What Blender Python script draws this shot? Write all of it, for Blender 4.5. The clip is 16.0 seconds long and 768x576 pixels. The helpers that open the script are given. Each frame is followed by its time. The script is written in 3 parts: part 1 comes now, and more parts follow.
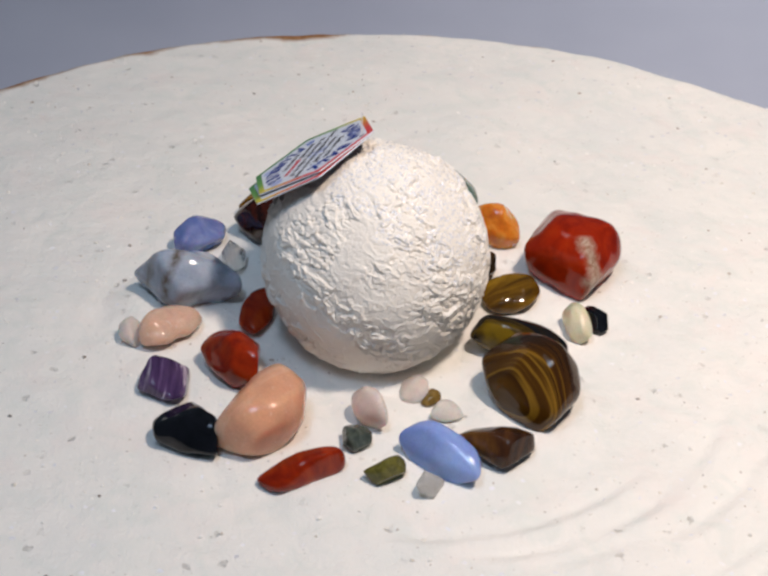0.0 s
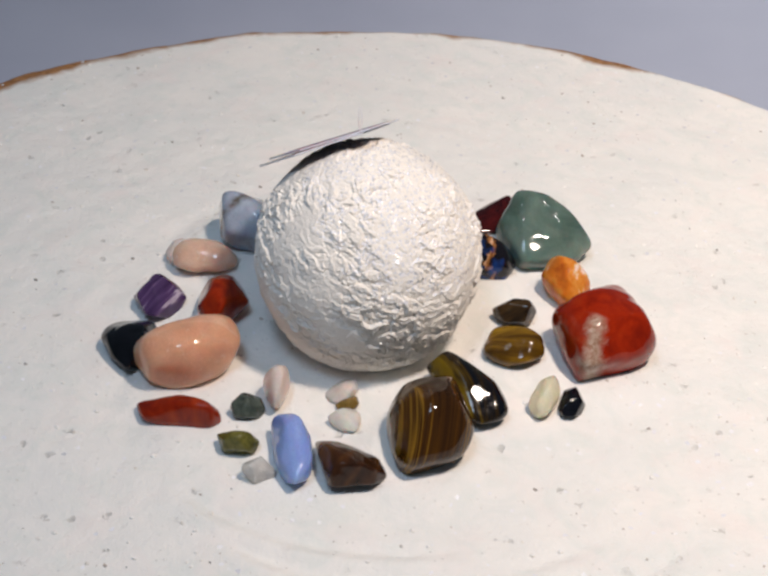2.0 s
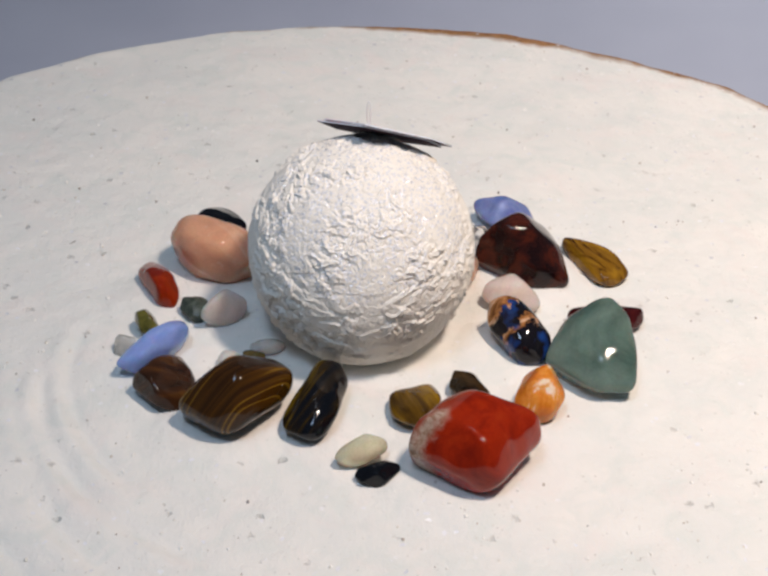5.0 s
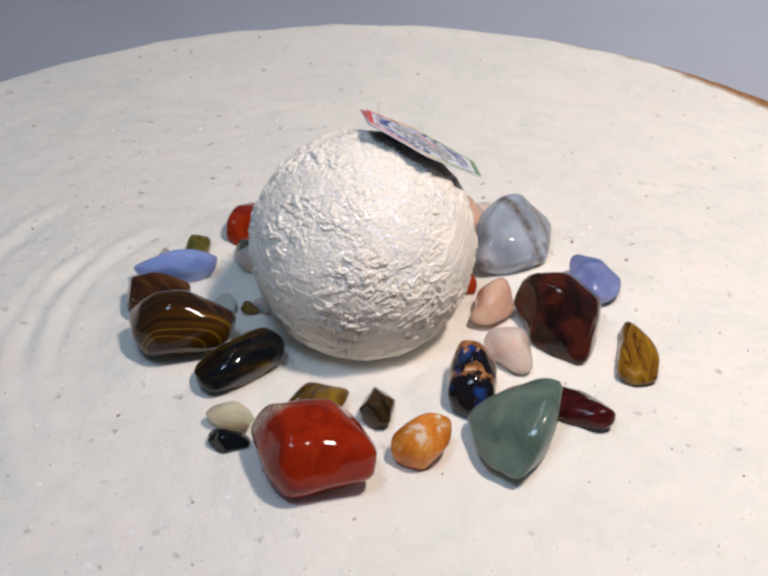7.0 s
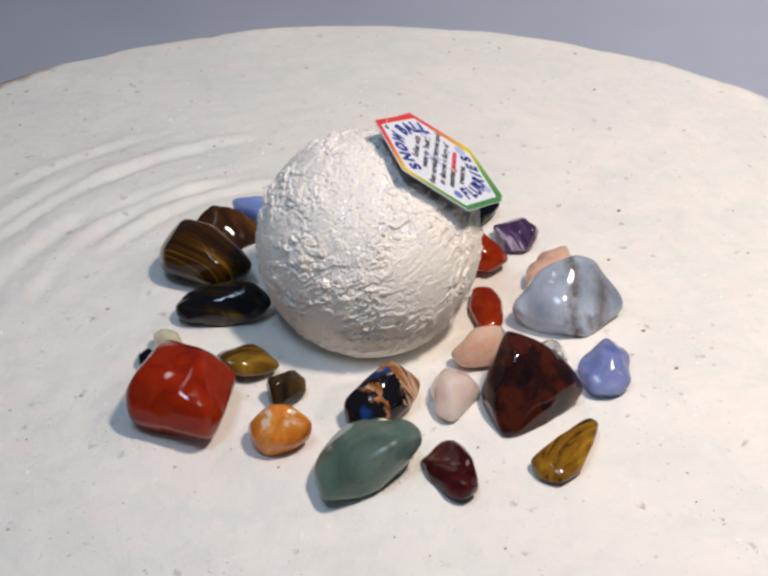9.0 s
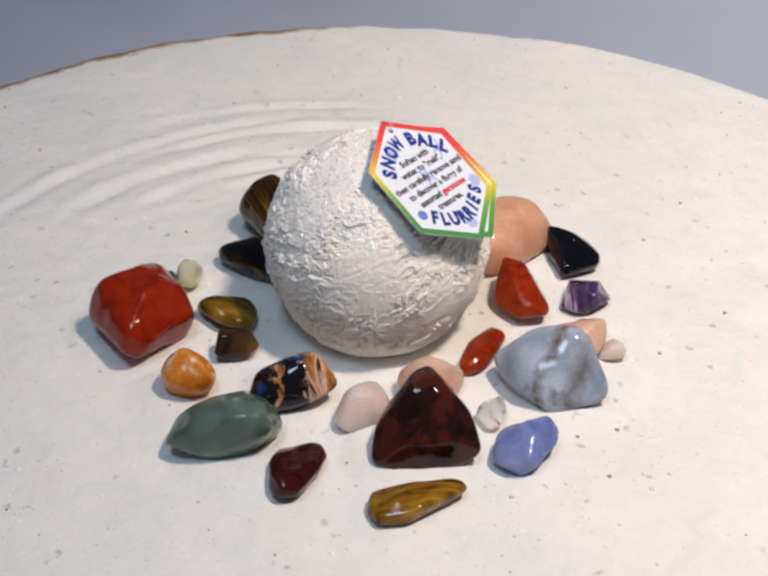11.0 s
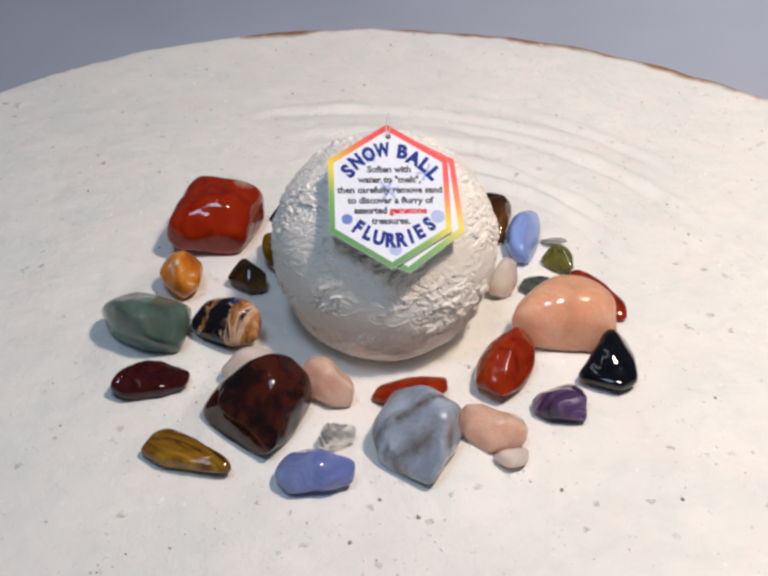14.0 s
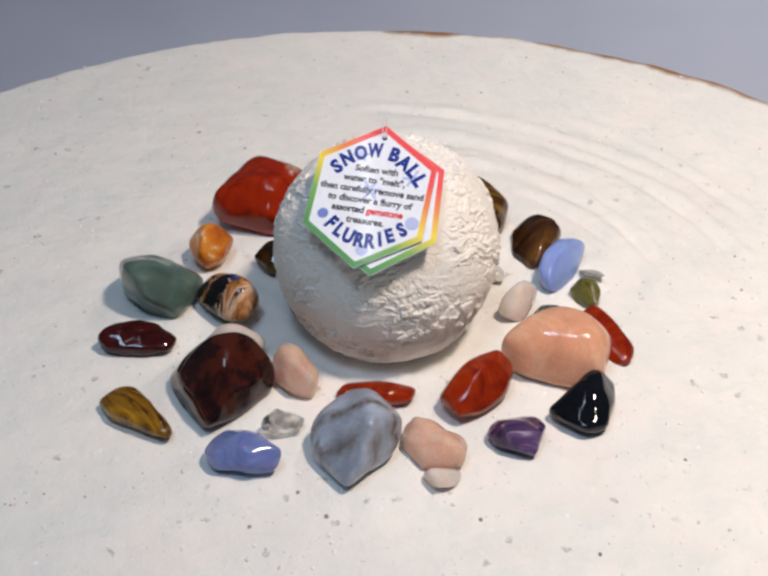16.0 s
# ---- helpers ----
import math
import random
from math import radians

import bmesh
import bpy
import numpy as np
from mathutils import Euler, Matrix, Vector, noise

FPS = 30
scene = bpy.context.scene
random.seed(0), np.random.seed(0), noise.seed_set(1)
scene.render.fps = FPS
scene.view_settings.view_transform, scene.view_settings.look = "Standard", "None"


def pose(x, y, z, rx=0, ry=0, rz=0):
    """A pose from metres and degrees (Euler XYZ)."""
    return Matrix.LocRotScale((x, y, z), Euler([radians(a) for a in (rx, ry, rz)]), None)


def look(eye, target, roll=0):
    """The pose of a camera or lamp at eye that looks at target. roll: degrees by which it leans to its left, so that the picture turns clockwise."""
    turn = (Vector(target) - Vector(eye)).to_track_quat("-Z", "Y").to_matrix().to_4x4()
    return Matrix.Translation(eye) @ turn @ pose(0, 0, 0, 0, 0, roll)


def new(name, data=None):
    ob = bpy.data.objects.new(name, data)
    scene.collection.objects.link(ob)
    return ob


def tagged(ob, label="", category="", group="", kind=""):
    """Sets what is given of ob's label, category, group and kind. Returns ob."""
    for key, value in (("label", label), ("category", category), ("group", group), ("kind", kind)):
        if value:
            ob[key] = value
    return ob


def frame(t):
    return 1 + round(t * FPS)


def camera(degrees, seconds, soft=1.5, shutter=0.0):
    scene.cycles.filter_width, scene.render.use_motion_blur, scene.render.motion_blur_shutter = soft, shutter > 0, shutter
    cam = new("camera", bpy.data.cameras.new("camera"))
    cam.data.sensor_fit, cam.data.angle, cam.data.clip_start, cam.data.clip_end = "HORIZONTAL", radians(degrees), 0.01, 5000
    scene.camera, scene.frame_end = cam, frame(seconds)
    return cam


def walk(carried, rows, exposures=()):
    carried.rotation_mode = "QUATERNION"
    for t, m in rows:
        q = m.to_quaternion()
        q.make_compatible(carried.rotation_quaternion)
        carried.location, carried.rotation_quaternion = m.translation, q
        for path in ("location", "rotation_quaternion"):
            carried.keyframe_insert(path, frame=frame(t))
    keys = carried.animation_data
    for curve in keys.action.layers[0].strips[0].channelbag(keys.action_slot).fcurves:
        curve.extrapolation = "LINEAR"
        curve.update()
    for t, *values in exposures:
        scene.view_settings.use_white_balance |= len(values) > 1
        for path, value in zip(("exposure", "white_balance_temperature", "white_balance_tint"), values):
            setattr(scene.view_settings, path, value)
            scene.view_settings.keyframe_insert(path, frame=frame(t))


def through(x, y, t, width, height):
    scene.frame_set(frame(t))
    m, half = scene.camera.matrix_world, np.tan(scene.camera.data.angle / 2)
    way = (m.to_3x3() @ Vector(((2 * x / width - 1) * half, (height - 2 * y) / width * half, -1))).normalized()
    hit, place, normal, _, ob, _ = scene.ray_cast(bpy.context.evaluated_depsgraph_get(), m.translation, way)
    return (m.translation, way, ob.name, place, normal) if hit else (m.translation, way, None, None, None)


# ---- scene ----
cam = camera(30.38, 16.0, soft=2.8)
EYE, AIM = (0.0, -0.32105, 0.23860), (0.00296, 0.00672, 0.00934)
walk(cam, [(0.0, look(EYE, AIM, 1.06)), (16.0, look(EYE, AIM, 1.06))])

# ---- light: warm lamp front right, cool tube overhead, soft room light, added far-right fill ----
world = bpy.data.worlds.new("room_light")
scene.world = world
world.use_nodes = True
world.node_tree.nodes["Background"].inputs["Color"].default_value = (0.60, 0.80, 1.0, 1)
world.node_tree.nodes["Background"].inputs["Strength"].default_value = 0.09


def lamp(name, eye, aim, watts, size, size_y, colour, spread=180):
    data = bpy.data.lights.new(name, "AREA")
    data.shape, data.size, data.size_y = "RECTANGLE", size, size_y
    data.energy, data.color, data.spread = watts, colour, radians(spread)
    ob = new(name, data)
    ob.matrix_basis = look(eye, aim)
    return ob


lamp("key_lamp", (0.150, -0.135, 0.455), (0.42, 0.24, 0), 2.88, 0.055, 0.055, (1.0, 0.83, 0.71))
lamp("tube_lamp", (-0.095, -0.05, 0.53), (-0.092, 0.02, 0), 0.17, 0.007, 0.44, (0.86, 0.93, 1.0))
# added narrow fill, no real fixture: brightens the far right of board and table
lamp("far_right_fill", (0.55, 0.48, 0.70), (0.36, 0.44, 0), 0.60, 0.025, 0.30, (1.0, 0.95, 0.92), 62)
lamp("blue_skylight", (-0.13, -0.36, 0.82), (0.16, -0.02, 0), 2.1, 0.19, 0.15, (0.54, 0.73, 1.0))
scene.view_settings.exposure = 0.0

# ---- the turn of the table: seconds and degrees, clockwise from above ----
TURN = [(0, 0), (0.5, 7.7), (1, 15.3), (1.5, 24.4), (2, 35.5), (2.5, 44.6), (3, 52.2), (3.5, 61.4), (4, 71.0), (4.5, 80.4), (5, 90.1),
        (5.5, 99.9), (6, 109.7), (6.5, 118.8), (7, 126.6), (7.5, 134.7), (8, 144.2), (8.5, 154.4), (9, 163.3), (9.5, 172.0),
        (10, 180.6), (10.5, 189.1), (11, 197.5), (11.5, 206.0), (12, 214.5), (12.5, 222.3), (13, 230.0), (13.5, 237.1),
        (14, 244.9), (14.5, 251.8), (15, 257.3), (15.5, 260.8), (16, 261.4)]
MM = 0.001
turning, banks = [], [(0.0004, -0.0035, 0.019, 0.0016)]


# ---- materials ----
class Nodes:
    """A material and short ways to its nodes; places are in millimetres of the thing's own space."""

    def __init__(self, name, rough=0.5):
        self.mat = bpy.data.materials.new(name)
        self.mat.use_nodes = True
        self.tree = self.mat.node_tree
        self.bsdf = self.tree.nodes["Principled BSDF"]
        self.put(self.bsdf, "Roughness", rough)
        coord = self.tree.nodes.new("ShaderNodeTexCoord")
        scale = self.node("ShaderNodeVectorMath", operation="SCALE")
        self.tree.links.new(coord.outputs["Object"], scale.inputs[0])
        scale.inputs["Scale"].default_value = 1000
        self.mm = scale.outputs[0]

    def node(self, kind, **settings):
        n = self.tree.nodes.new(kind)
        if "operation" in settings:
            n.operation = settings["operation"]
        return n

    def put(self, node, socket, value):
        if isinstance(value, bpy.types.NodeSocket):
            self.tree.links.new(value, node.inputs[socket])
        elif isinstance(value, tuple) and len(value) == 3 and node.inputs[socket].type == "RGBA":
            node.inputs[socket].default_value = (*value, 1)
        else:
            node.inputs[socket].default_value = value

    def noise(self, scale, detail=3.0, rough=0.55, warp=0.0, at=None):
        n = self.node("ShaderNodeTexNoise")
        self.put(n, "Vector", at or self.mm)
        self.put(n, "Scale", scale), self.put(n, "Detail", detail), self.put(n, "Roughness", rough), self.put(n, "Distortion", warp)
        return n.outputs["Fac"]

    def cells(self, scale, at=None):
        n = self.node("ShaderNodeTexVoronoi")
        self.put(n, "Vector", at or self.mm), self.put(n, "Scale", scale)
        return n

    def strata(self, turn, across, along, warp=0.4, dip=0.25):
        """Noise drawn out along one level direction."""
        c, s = math.cos(radians(turn)), math.sin(radians(turn))
        n = self.node("ShaderNodeCombineXYZ")
        self.put(n, 0, self.math("MULTIPLY", self.dot(-s, c, dip), across))
        self.put(n, 1, self.math("MULTIPLY", self.dot(c, s, 0), along))
        self.put(n, 2, self.math("MULTIPLY", self.dot(0, 0, 1), along))
        return self.noise(1.0, 4, 0.6, warp, n.outputs[0])

    def ramp(self, fac, *stops):
        n = self.node("ShaderNodeValToRGB")
        el = n.color_ramp.elements
        while len(el) < len(stops):
            el.new(0.5)
        for e, (at, colour) in zip(el, stops):
            e.position, e.color = at, (*colour, 1) if isinstance(colour, tuple) else (colour, colour, colour, 1)
        self.tree.links.new(fac, n.inputs["Fac"])
        return n.outputs["Color"]

    def mix(self, fac, a, b, how="MIX"):
        n = self.node("ShaderNodeMixRGB")
        n.blend_type = how
        self.put(n, "Fac", fac), self.put(n, "Color1", a), self.put(n, "Color2", b)
        return n.outputs["Color"]

    def math(self, operation, a, b=0.0):
        n = self.node("ShaderNodeMath", operation=operation)
        self.put(n, 0, a), self.put(n, 1, b)
        return n.outputs[0]

    def dot(self, x, y, z):
        n = self.node("ShaderNodeVectorMath", operation="DOT_PRODUCT")
        self.put(n, 0, self.mm), self.put(n, 1, Vector((x, y, z)))
        return n.outputs["Value"]

    def bump(self, height, distance, strength=1.0):
        n = self.node("ShaderNodeBump")
        self.put(n, "Height", height), self.put(n, "Distance", distance), self.put(n, "Strength", strength)
        return n.outputs["Normal"]

    def set(self, **values):
        for key, value in values.items():
            self.put(self.bsdf, key.replace("_", " "), value)
        return self.mat


def glitter(k, base, rough, normal, share, scale, where=1.0, metal=0.0):
    """Sets colour, gloss and normal, with a few tiny bright flakes that lie at odd angles."""
    c = k.cells(scale)
    flake = k.ramp(k.math("FRACT", k.math("MULTIPLY", k.dot_of(c.outputs["Color"]), 7.31)), (1 - share - 0.001, 0.0), (1 - share, 1.0))
    flake = k.math("MULTIPLY", flake, where)
    off = k.node("ShaderNodeVectorMath", operation="MULTIPLY_ADD")
    k.put(off, 0, c.outputs["Color"]), k.put(off, 1, Vector((0.7, 0.7, 0.7))), k.put(off, 2, Vector((-0.35, -0.35, -0.35)))
    both = k.node("ShaderNodeVectorMath", operation="ADD")
    k.put(both, 0, off.outputs[0]), k.put(both, 1, normal)
    unit = k.node("ShaderNodeVectorMath", operation="NORMALIZE")
    k.put(unit, 0, both.outputs[0])
    return k.set(Base_Color=k.mix(flake, base, (0.92, 0.92, 0.95)), Roughness=k.mix(flake, rough, (0.12, 0.12, 0.12)),
                 Metallic=k.math("MULTIPLY", flake, metal), Specular_IOR_Level=k.mix(flake, (0.2, 0.2, 0.2), (1, 1, 1)), Normal=k.mix(flake, normal, unit.outputs[0]))


def dot_of(self, colour):
    n = self.node("ShaderNodeVectorMath", operation="DOT_PRODUCT")
    self.put(n, 0, colour), self.put(n, 1, Vector((1.0, 1.7, 2.3)))
    return n.outputs["Value"]


Nodes.dot_of = dot_of


def mat_board():
    k = Nodes("fine_white_sand", 0.9)
    wash = k.ramp(k.noise(0.03, 4, 0.6), (0.3, (0.78, 0.78, 0.75)), (0.7, (0.87, 0.84, 0.79)))
    wash = k.mix(k.ramp(k.noise(0.09, 3, 0.6, 1.0), (0.46, 0.0), (0.70, 0.5)), wash, (0.70, 0.74, 0.70))
    wash = k.mix(k.ramp(k.noise(0.055, 3, 0.6, 0.5), (0.52, 0.0), (0.72, 0.45)), wash, (0.86, 0.77, 0.73))
    spots = k.cells(0.12)
    small = k.ramp(k.math("ADD", spots.outputs["Distance"], k.math("MULTIPLY", k.noise(0.8, 4), 0.60)), (0.29, 1.0), (0.42, 0.0))
    some = k.ramp(k.noise(0.05, 2), (0.44, 0.0), (0.52, 1.0))
    colour = k.mix(k.math("MULTIPLY", k.math("MULTIPLY", small, some), 0.24), wash, (0.28, 0.27, 0.24))
    grit = k.cells(0.45)
    fine = k.ramp(grit.outputs["Distance"], (0.10, 1.0), (0.16, 0.0))
    colour = k.mix(k.math("MULTIPLY", fine, k.ramp(k.noise(0.12, 2), (0.5, 0.0), (0.62, 0.4))), colour, (0.34, 0.32, 0.29))
    flat = k.node("ShaderNodeVectorMath", operation="MULTIPLY")
    k.put(flat, 0, k.mm), k.put(flat, 1, Vector((1, 1, 0)))
    far = k.node("ShaderNodeVectorMath", operation="LENGTH")
    k.put(far, 0, flat.outputs[0])
    apart = k.node("ShaderNodeSeparateXYZ")
    k.put(apart, 0, k.mm)
    turn = k.math("FRACT", k.math("ADD", k.math("DIVIDE", k.math("ARCTAN2", apart.outputs[1], apart.outputs[0]), 2 * math.pi), 1.0))
    wear = k.ramp(turn, (0.0, 0.3), (0.25, 0.3), (0.275, 1.0), (0.29, 0.66), (0.42, 0.66), (0.45, 1.0), (0.49, 0.95), (0.51, 0.55), (0.56, 0.2),
                  (0.72, 0.3), (0.75, 0.5), (0.79, 0.3), (0.82, 0.75), (0.91, 0.75), (0.945, 0.4), (0.962, 0.9), (0.98, 0.3))
    worn = k.math("ADD", far.outputs["Value"], k.math("MULTIPLY", k.math("SUBTRACT", k.noise(0.05, 5, 0.65), 0.5), 13.0))
    worn = k.math("ADD", worn, k.math("MULTIPLY", k.math("SUBTRACT", wear, 0.40), 11.0))
    out = k.math("MULTIPLY", k.math("COSINE", k.math("SUBTRACT", k.math("ARCTAN2", apart.outputs[1], apart.outputs[0]), 4.1)), 4.4)
    chip = k.ramp(k.math("MULTIPLY", k.math("SUBTRACT", worn, out), 0.001), (0.2002, 0.0), (0.2014, 1.0))
    brown = k.ramp(k.noise(0.4, 4), (0.3, (0.20, 0.09, 0.035)), (0.7, (0.42, 0.22, 0.10)))
    colour = k.mix(chip, colour, brown)
    lumps = k.math("ADD", k.math("MULTIPLY", k.noise(0.22, 5, 0.66), 0.9), k.math("MULTIPLY", k.noise(1.6, 3, 0.6), 0.22))
    dents = k.math("SUBTRACT", lumps, k.math("MULTIPLY", k.math("MULTIPLY", small, some), 0.8))
    return glitter(k, colour, (0.8, 0.8, 0.8), k.bump(dents, 0.0012, 0.65), 0.006, 1.0)


def mat_grains():
    k = Nodes("coarse_sand_grains", 0.6)
    geo = k.node("ShaderNodeNewGeometry")
    c = k.ramp(geo.outputs["Random Per Island"], (0.0, (0.18, 0.17, 0.16)), (0.05, (0.40, 0.33, 0.29)), (0.22, (0.70, 0.67, 0.61)), (0.5, (0.86, 0.84, 0.80)))
    return k.set(Base_Color=c)


def mat_plaster():
    k = Nodes("rough_white_plaster", 0.7)
    colour = k.ramp(k.noise(0.12, 4, 0.6), (0.3, (0.80, 0.76, 0.70)), (0.7, (0.87, 0.83, 0.76)))
    crust = k.ramp(k.math("ADD", k.math("MULTIPLY", k.dot(0.55, 0.1, 0.8), 0.02), k.noise(0.07, 3, 0.6)), (0.80, 0.10), (0.98, 1.0))
    crust = k.ramp(k.math("MULTIPLY", crust, k.noise(0.9, 1)), (0.20, 0.0), (0.26, 1.0))
    lumps = k.math("ADD", k.noise(0.8, 4, 0.6, 0.6), k.math("MULTIPLY", k.noise(2.6, 3, 0.6), 0.4))
    return glitter(k, colour, (0.78, 0.78, 0.78), k.bump(lumps, 0.0004, 0.7), 0.30, 1.9, crust, 0.18)


def polished(name, colour, k, rough=0.09, **more):
    fine = k.ramp(k.noise(2.2, 3, 0.6), (0.3, 0.88), (0.7, 1.06))
    wear = k.ramp(k.noise(0.35, 4, 0.6), (0.4, rough * 0.6), (0.75, rough * 1.8))
    return k.set(Base_Color=k.mix(1.0, colour, fine, "MULTIPLY"), Roughness=wear, Normal=k.bump(k.noise(0.4, 3), 0.00010, 0.4), IOR=1.5, Specular_IOR_Level=0.32, **more)


def mat_veiled(name, body, veil, turn, clear=0.35, depth=0.006, rough=0.09):
    """A milky see-through quartz: clouds of two scales and pale sheets of fine cracks."""
    k = Nodes(name)
    cloud = k.ramp(k.noise(0.09, 4, 0.6, 0.8), (0.32, tuple(0.82 * c for c in body)), (0.66, body))
    sheet = k.ramp(k.strata(turn, 0.22, 0.05, 0.6), (0.52, 0.0), (0.72, 0.40))
    flaw = k.ramp(k.noise(0.5, 4, 0.7, 1.2), (0.60, 0.0), (0.70, 0.5))
    colour = k.mix(k.math("MAXIMUM", sheet, flaw), cloud, veil)
    return polished(name, colour, k, rough, Subsurface_Weight=0.7, Subsurface_Scale=depth, Subsurface_Radius=Vector((1.0, 0.55, 0.40)), Transmission_Weight=clear)


def mat_mottled(name, scale, stops, warp=1.0, rough=0.09, **more):
    k = Nodes(name)
    return polished(name, k.ramp(k.noise(scale, 5, 0.6, warp), *stops), k, rough, **more)


def mat_banded(name, across, along, turn, stops, rough=0.08, warp=0.4, dip=0.25, **more):
    k = Nodes(name)
    return polished(name, k.ramp(k.strata(turn, across, along, warp, dip), *stops), k, rough, **more)


def mat_red_jasper():
    k = Nodes("red_jasper")
    red = k.ramp(k.noise(0.10, 5, 0.6, 1.5), (0.28, (0.16, 0.008, 0.0015)), (0.50, (0.27, 0.016, 0.002)), (0.8, (0.32, 0.030, 0.004)))
    wob = k.math("MULTIPLY", k.math("SUBTRACT", k.noise(0.16, 4, 0.6), 0.5), 9.0)
    across = k.math("ABSOLUTE", k.math("ADD", k.math("SUBTRACT", k.dot(0.97, 0.26, 0.10), 2.0), wob))
    side = k.ramp(k.math("MULTIPLY", k.dot(0.0, -0.05, 0.0), 1.0), (0.10, 0.0), (0.22, 1.0))
    band = k.math("MULTIPLY", k.ramp(k.math("MULTIPLY", across, 0.1), (0.06, 0.85), (0.38, 0.0)), side)
    grey = k.ramp(k.noise(0.5, 4, 0.6, 1.0), (0.35, (0.26, 0.17, 0.11)), (0.65, (0.50, 0.42, 0.34)))
    return polished("red_jasper", k.mix(band, red, grey), k, 0.07)


def mat_opal():
    k = Nodes("black_and_orange_opal")
    streak = k.strata(120, 0.30, 0.06, 0.8)
    tan = k.ramp(streak, (0.36, (0.10, 0.035, 0.010)), (0.48, (0.40, 0.17, 0.055)), (0.58, (0.66, 0.45, 0.30)), (0.66, (0.05, 0.018, 0.010)))
    along = k.math("ADD", k.dot(-0.87, -0.50, 0.0), k.math("MULTIPLY", k.math("SUBTRACT", k.noise(0.16, 4, 0.6), 0.5), 16.0))
    end = k.ramp(k.math("MULTIPLY", along, 0.1), (0.30, 0.0), (0.36, 1.0))
    vein = k.ramp(k.math("MULTIPLY", k.math("ABSOLUTE", k.math("ADD", along, 3.4)), 0.1), (0.05, 1.0), (0.11, 0.0))
    base = k.mix(k.math("MAXIMUM", vein, end), (0.008, 0.007, 0.010), tan)
    # the blue sheen is painted into the base colour on one side
    side = k.ramp(k.math("MULTIPLY", k.dot(0.80, -0.52, 0.30), 0.1), (0.10, 0.0), (0.30, 1.0))
    blue = k.math("MULTIPLY", k.ramp(k.noise(0.14, 2), (0.48, 0.0), (0.60, 0.8)), k.math("MULTIPLY", side, k.math("SUBTRACT", 1.0, end)))
    return polished("black_and_orange_opal", k.mix(blue, base, (0.012, 0.06, 0.27)), k, 0.05)


def mat_agate():
    k = Nodes("grey_blue_agate")
    base = k.ramp(k.noise(0.09, 4, 0.55, 0.4), (0.3, (0.22, 0.26, 0.33)), (0.7, (0.48, 0.54, 0.65)))
    wob = k.math("MULTIPLY", k.math("SUBTRACT", k.noise(0.11, 4, 0.6), 0.5), 8.0)
    line = k.math("ADD", k.dot(-0.95, 0.29, 0.15), wob)
    some = k.ramp(k.noise(0.16, 3, 0.6), (0.32, 0.30), (0.54, 1.0))
    one = k.ramp(k.math("MULTIPLY", k.math("ABSOLUTE", line), 0.45), (0.05, 1.0), (0.95, 0.0))
    two = k.ramp(k.math("MULTIPLY", k.math("ABSOLUTE", k.math("SUBTRACT", line, 7.5)), 0.35), (0.0, 0.8), (0.95, 0.0))
    patch = k.ramp(k.noise(0.10, 3, 0.6), (0.60, 0.0), (0.70, 0.7))
    vein = k.math("MAXIMUM", k.math("MULTIPLY", k.math("MAXIMUM", one, two), some), patch)
    return polished("grey_blue_agate", k.mix(k.math("MULTIPLY", vein, 0.92), base, (0.09, 0.060, 0.032)), k, 0.06, Subsurface_Weight=0.25, Subsurface_Scale=0.003)


def mat_glassy(name, colour, rough=0.08, through=0.9):
    k = Nodes(name)
    tint = k.ramp(k.noise(0.3, 4, 0.6, 1.0), (0.35, tuple(0.86 * c for c in colour)), (0.7, colour))
    return k.set(Base_Color=tint, Roughness=rough, IOR=1.38, Transmission_Weight=through, Normal=k.bump(k.noise(0.35, 3), 0.0012, 1.0))


def mat_plain(name, colour, rough=0.6, **more):
    k = Nodes(name)
    soft = k.ramp(k.noise(0.6, 4), (0.3, tuple(0.93 * c for c in colour)), (0.7, colour))
    return k.set(Base_Color=soft, Roughness=rough, **more)


def mat_rainbow():
    k = Nodes("rainbow_border_print", 0.5)
    v = k.math("ADD", k.dot(0.50 / 38.4, 0.86 / 38.4, 0), 0.5)
    return k.set(Coat_Weight=0.35, Coat_Roughness=0.08, Base_Color=k.ramp(v, (0.10, (0.06, 0.25, 0.06)), (0.32, (0.16, 0.38, 0.06)), (0.50, (0.80, 0.62, 0.03)), (0.66, (0.75, 0.22, 0.04)), (0.80, (0.75, 0.05, 0.05))))


def mat_tabletop():
    k = Nodes("grey_lavender_tabletop", 0.5)
    c = k.ramp(k.noise(0.01, 3), (0.35, (0.40, 0.43, 0.53)), (0.65, (0.44, 0.47, 0.57)))
    return k.set(Base_Color=c, Normal=k.bump(k.noise(0.8, 3), 0.0002, 0.4))


